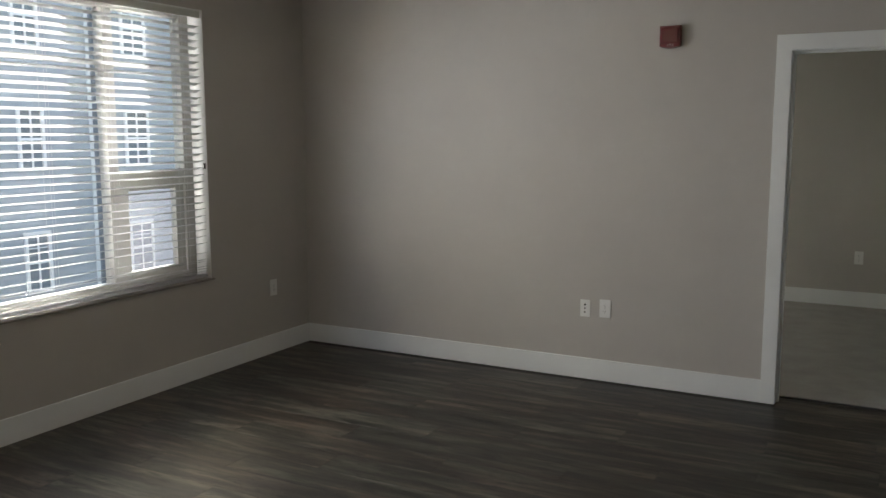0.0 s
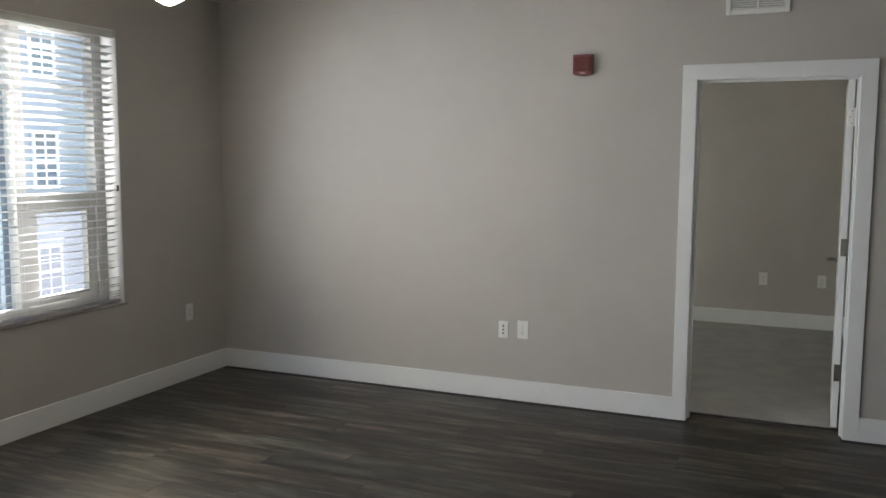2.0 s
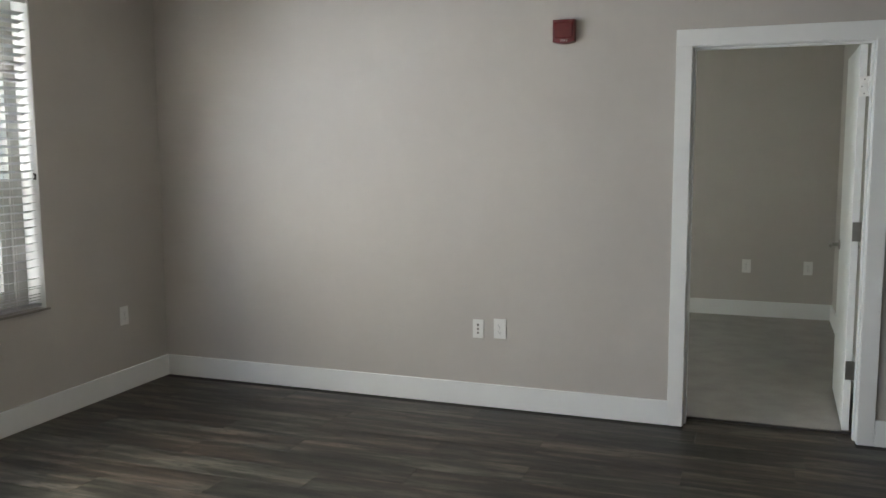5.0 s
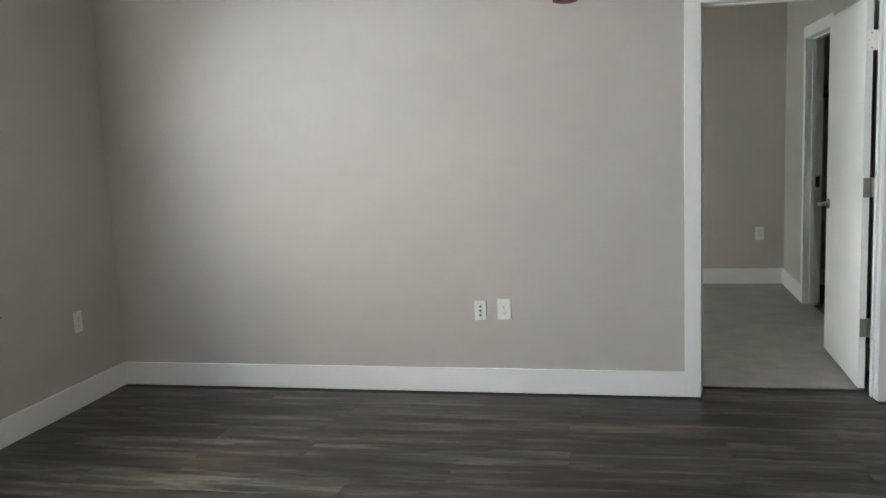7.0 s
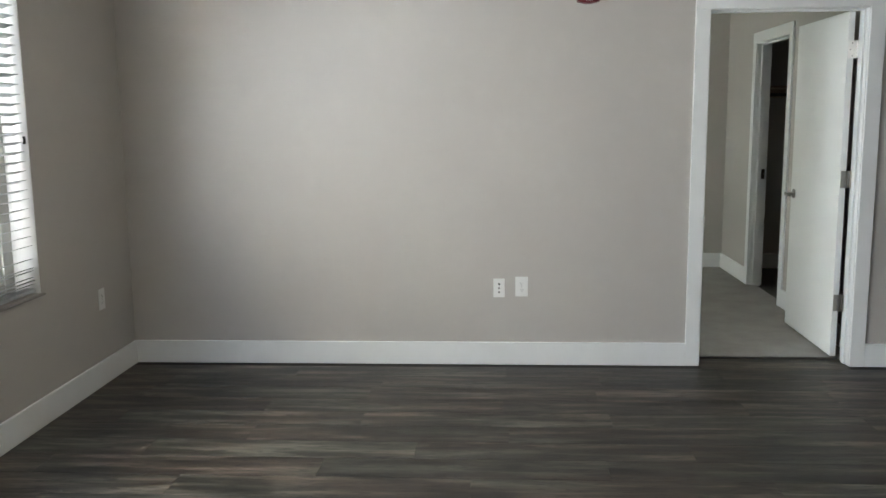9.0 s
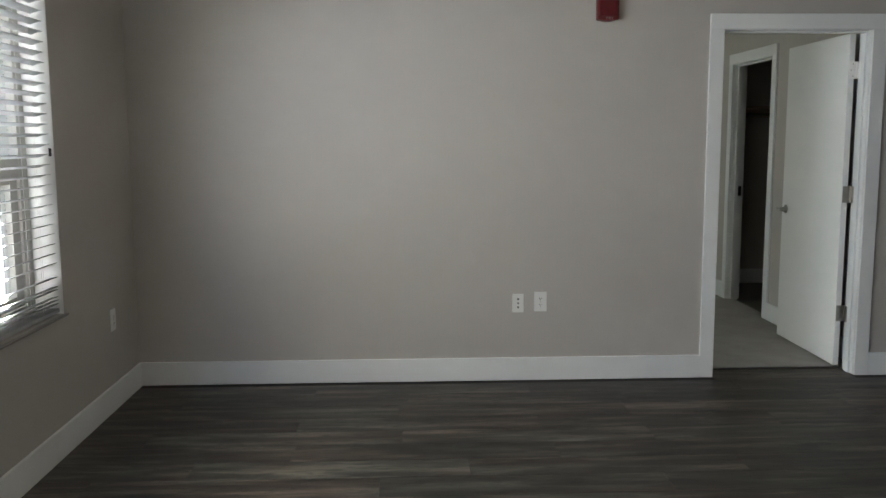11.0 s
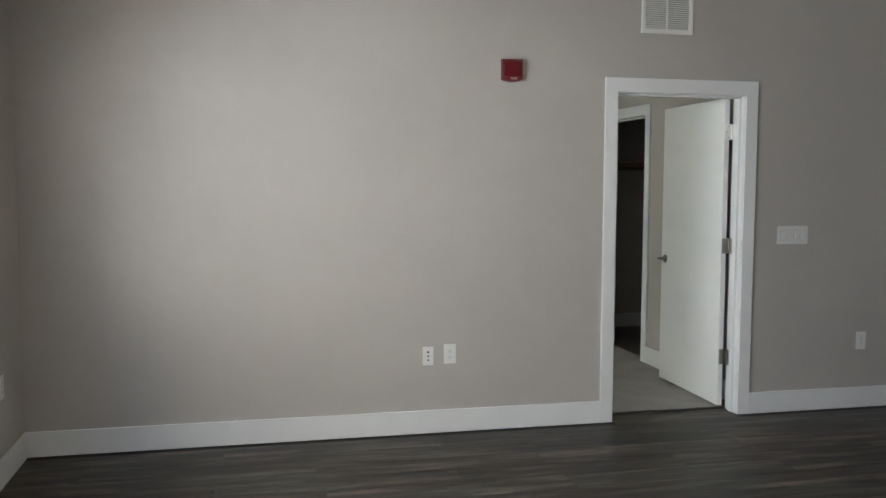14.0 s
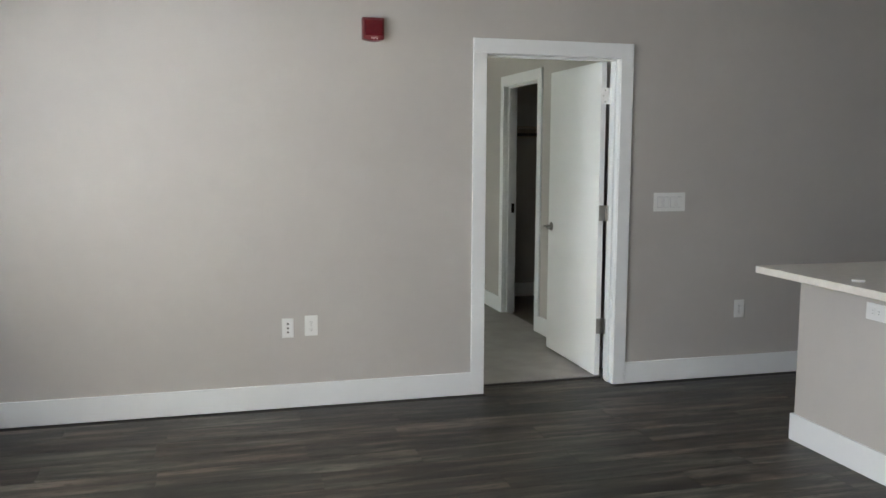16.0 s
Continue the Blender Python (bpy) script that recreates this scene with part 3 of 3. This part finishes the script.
def return_grille():
    t = thing("air_vent", "white louvred return-air grille high on the wall beside the door head", "air vent")
    x0, x1, z0, z1 = 3.551, 3.893, 2.409, 2.668
    b = 0.027
    part("frame", boxed((x0, -0.010, z0, x0 + b, -0.0004, z1), (x1 - b, -0.010, z0, x1, -0.0004, z1), (x0 + b, -0.0095, z0, x1 - b, -0.0004, z0 + b), (x0 + b, -0.0095, z1 - b, x1 - b, -0.0004, z1), bevel=0.002), PLASTIC, t)
    # grey sheet that stands in for the shade behind the louvres
    part("shade_backing", boxed((x0 + b, -0.002, z0 + b, x1 - b, -0.0006, z1 - b)), mat("grille_shadow", (0.22, 0.22, 0.22), 0.8), t)
    xm = (x0 + x1) / 2
    part("centre_bar", boxed((xm - 0.006, -0.0098, z0 + b, xm + 0.006, -0.002, z1 - b)), PLASTIC, t)
    n = 16
    for k in range(n):
        z = z0 + b + (k + 0.5) * (z1 - z0 - 2 * b) / n
        bm = bmesh.new()
        for a, c in ((x0 + b, xm - 0.006), (xm + 0.006, x1 - b)):
            vs = [bm.verts.new(p) for p in ((a, -0.0085, z - 0.0062), (c, -0.0085, z - 0.0062), (c, -0.0025, z + 0.0040), (a, -0.0025, z + 0.0040), (a, -0.0085, z - 0.0052), (c, -0.0085, z - 0.0052), (c, -0.0025, z + 0.0050), (a, -0.0025, z + 0.0050))]
            for q in ((0, 1, 2, 3), (4, 5, 6, 7), (0, 1, 5, 4), (1, 2, 6, 5), (2, 3, 7, 6), (3, 0, 4, 7)):
                bm.faces.new([vs[i] for i in q])
        part("louvre", bm, PLASTIC, t)


return_grille()


# ---------------------------------------------------------------- ceiling light
def ceiling_light():
    t = thing("ceiling_light", "lit frosted glass bowl light hanging from the ceiling", "ceiling light", at=(2.05, -2.95, 0))
    bowl = [(r * 0.755, 2.090 + (z - 2.118) * 0.87) for r, z in ((0.0, 2.118), (0.02, 2.120), (0.055, 2.137), (0.10, 2.170), (0.122, 2.196), (0.128, 2.225), (0.122, 2.262), (0.0, 2.266))]
    part("shade", lathe(bowl, 40), LAMP, t, "glowing frosted glass", smooth=True)
    part("fitter", lathe([(0.0, 2.211), (0.085, 2.214), (0.095, 2.25), (0.09, 2.34), (0.045, 2.40), (0.0, 2.40)], 32), METAL, t, smooth=True)
    part("stem", rod(bmesh.new(), (0, 0, 2.39), (0, 0, 2.66), 0.014, 14), METAL, t)
    part("canopy", lathe([(0.0, 2.655), (0.05, 2.66), (0.07, 2.685), (0.07, H - 0.0005), (0.0, H - 0.0005)], 32), METAL, t, smooth=True)
    bm = bmesh.new()
    for k in range(12):
        bmesh.ops.create_icosphere(bm, subdivisions=1, radius=0.0022, matrix=Matrix.Translation((0.098, -0.045, 2.216 - k * 0.0055)))
    rod(bm, (0.098, -0.045, 2.152), (0.098, -0.045, 2.126), 0.0045, 10, 0.0035)
    part("pull_chain", bm, mat("chain_brass", (0.25, 0.2, 0.12), 0.4, 0.8), t)


ceiling_light()


# ---------------------------------------------------------------- kitchen island
IX, IY = 4.703, -1.212
part("island_wall", boxed((IX, -4.2, 0.001, IX + 0.115, IY, 0.885), bevel=0.002), WALL, kind="structure")
part("island_wall_end", boxed((IX + 0.116, IY - 0.115, 0.001, IX + 0.72, IY, 0.885), bevel=0.002), WALL, kind="structure")
base("baseboard_island", IX - BT, -4.2, IX, IY + BT)
base("baseboard_island_end", IX + 0.0005, IY, IX + 0.72, IY + BT)


def counter():
    t = thing("countertop", "pale beige quartz countertop overhanging the island wall", "countertop")
    bm = boxed((4.418, -4.25, 0.886, 5.50, -1.232, 0.921), bevel=0.003)
    part("slab", bm, QUARTZ, t)
    # a flat round white disc on the slab, of no known use
    c = thing("white_disc", "small flat white disc lying on the countertop", "cap", at=(4.535, -1.80, 0.9214))
    part("cap", lathe([(0.0, 0.0), (0.027, 0.0), (0.0275, 0.004), (0.026, 0.009), (0.0, 0.0095)], 28), PLASTIC, c, smooth=False)


counter()


def base_cabinet():
    t = thing("base_cabinet", "plain base cabinet under the island countertop", "cabinet")
    part("body", boxed((IX + 0.117, -4.2, 0.10, IX + 0.70, IY - 0.117, 0.884)), mat("cabinet_paint", (0.3, 0.27, 0.24), 0.5), t)
    part("toe_kick", boxed((IX + 0.117, -4.2, 0.001, IX + 0.64, IY - 0.117, 0.0995)), DARK, t)


base_cabinet()
island_outlet()


# ---------------------------------------------------------------- closet
def closet_shelf():
    t = thing("closet_shelf", "painted closet shelf with a hanging rod along the far wall", "shelf")
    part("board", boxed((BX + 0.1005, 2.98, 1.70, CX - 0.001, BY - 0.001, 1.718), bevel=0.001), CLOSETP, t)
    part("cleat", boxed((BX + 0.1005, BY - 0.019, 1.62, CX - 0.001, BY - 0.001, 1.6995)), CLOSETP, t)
    part("rod", rod(bmesh.new(), (BX + 0.101, 3.04, 1.64), (CX - 0.001, 3.04, 1.64), 0.015, 12), mat("bronze_rod", (0.08, 0.06, 0.05), 0.5, 0.6), t)


closet_shelf()

# ---------------------------------------------------------------- outside
part("ground", boxed((-900, -900, -3.5, 900, 900, -3.3)), ASPHALT, kind="structure")


def building():
    """The neighbouring block: bays of pale and grey siding, storeys, windows and a parapet."""
    t = thing("apartment_building", "pale sided apartment block across the lot with white-barred windows", "building")
    X, Z0, Z1 = -14.0, -3.3, 9.2
    bays = [(-30, -8, 0), (-8, -2, 0.5), (-2, 3.2, 0), (3.2, 9.25, 0.5), (9.25, 9.95, 0), (9.95, 13.6, 0.5), (13.6, 15.6, 0), (15.6, 22, 0.5)]
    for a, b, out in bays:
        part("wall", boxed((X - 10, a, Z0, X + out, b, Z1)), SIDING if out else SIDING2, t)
        bm = bmesh.new()
        z = Z0 + 0.25
        while z < Z1 - 0.3:
            box(bm, X + out, a, z, X + out + 0.012, b, z + 0.02)
            z += 0.30
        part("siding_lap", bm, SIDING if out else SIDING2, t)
        if out:
            for y in (a, b):
                part("corner_board", boxed((X + out - 0.08, y - 0.05, Z0, X + out + 0.03, y + 0.05, Z1), bevel=0.004), CORNER, t)
    part("roof", boxed((X - 10.3, -30.3, Z1, X + 0.9, 22.3, Z1 + 0.5)), ROOFM, t)
    cols = [(-6.2, .5), (-4.0, .5), (0.6, 0), (4.4, .5), (7.6, .5), (10.65, .5), (12.9, .5), (14.6, 0), (17.4, .5), (20.2, .5)]
    glass = mat("dark_window_glass", (0.17, 0.20, 0.23), 0.08, var=0)
    white = mat("white_bars", (0.8, 0.8, 0.8), 0.5, var=0)
    for y, out in cols:
        for zc in (-1.35, 1.46, 4.2, 7.0):
            x, hw, hh = X + out, 0.27 if y < 9 else 0.32, 0.64
            wn = part("window", boxed((x, y - hw, zc - hh, x + 0.02, y + hw, zc + hh)), glass, t)
            b = 0.07
            part("frame", boxed((x, y - hw - b, zc - hh - b, x + 0.06, y - hw, zc + hh + b), (x, y + hw, zc - hh - b, x + 0.06, y + hw + b, zc + hh + b), (x, y - hw, zc + hh, x + 0.06, y + hw, zc + hh + b), (x, y - hw, zc - hh - b, x + 0.06, y + hw, zc - hh)), white, wn)
            part("glazing_bar", boxed((x + 0.02, y - 0.02, zc - hh, x + 0.045, y + 0.02, zc + hh), (x + 0.02, y - hw, zc - 0.03, x + 0.046, y + hw, zc + 0.03), (x + 0.02, y - hw, zc + 0.32, x + 0.044, y + hw, zc + 0.345)), white, wn)


building()

# ---------------------------------------------------------------- the planks of the floor
PW, PL = 0.200, 1.22


def planks():
    rnd = random.Random(11)
    shared = {}

    def mesh(length, width):
        key = (round(length, 3), round(width, 3))
        if key not in shared:
            bm = bmesh.new()
            g, b, h = 0.0003, 0.0007, 0.0055
            x1, y1 = length - g, width - g
            low = [bm.verts.new(p) for p in ((g, g, -h), (x1, g, -h), (x1, y1, -h), (g, y1, -h))]
            mid = [bm.verts.new(p) for p in ((g, g, -b), (x1, g, -b), (x1, y1, -b), (g, y1, -b))]
            top = [bm.verts.new(p) for p in ((g + b, g + b, 0), (x1 - b, g + b, 0), (x1 - b, y1 - b, 0), (g + b, y1 - b, 0))]
            bm.faces.new(top)
            for p, q in ((low, mid), (mid, top)):
                for k in range(4):
                    bm.faces.new((p[k], p[(k + 1) % 4], q[(k + 1) % 4], q[k]))
            me = bpy.data.meshes.new("plank")
            bm.to_mesh(me); bm.free()
            me.materials.append(PLANK)
            shared[key] = me
        return shared[key]
    ys = [0.1448]
    yy = -0.065
    joints = {3: 2.745, 7: 1.85, 8: 1.46}
    while yy > Y0:
        ys.append(yy)
        yy -= PW
    ys.append(Y0)
    offs = 0.0
    for r, (a, b) in enumerate(zip(ys[1:], ys)):
        offs = (offs + rnd.choice((0.33, 0.41, 0.47, 0.57)) * PL) % PL
        offs = (-joints[r]) % PL if r in joints else offs
        x = -offs
        while x < X1:
            c, d = max(x, 0.0), min(x + PL, X1)
            if r == 0:
                c, d = max(c, 3.4125), min(d, 4.2675)
            if d - c > 0.02:
                p = new("plank", mesh(d - c, b - a))
                p.parent = floor
                p.location = (c, a, 0)
            x += PL


planks()
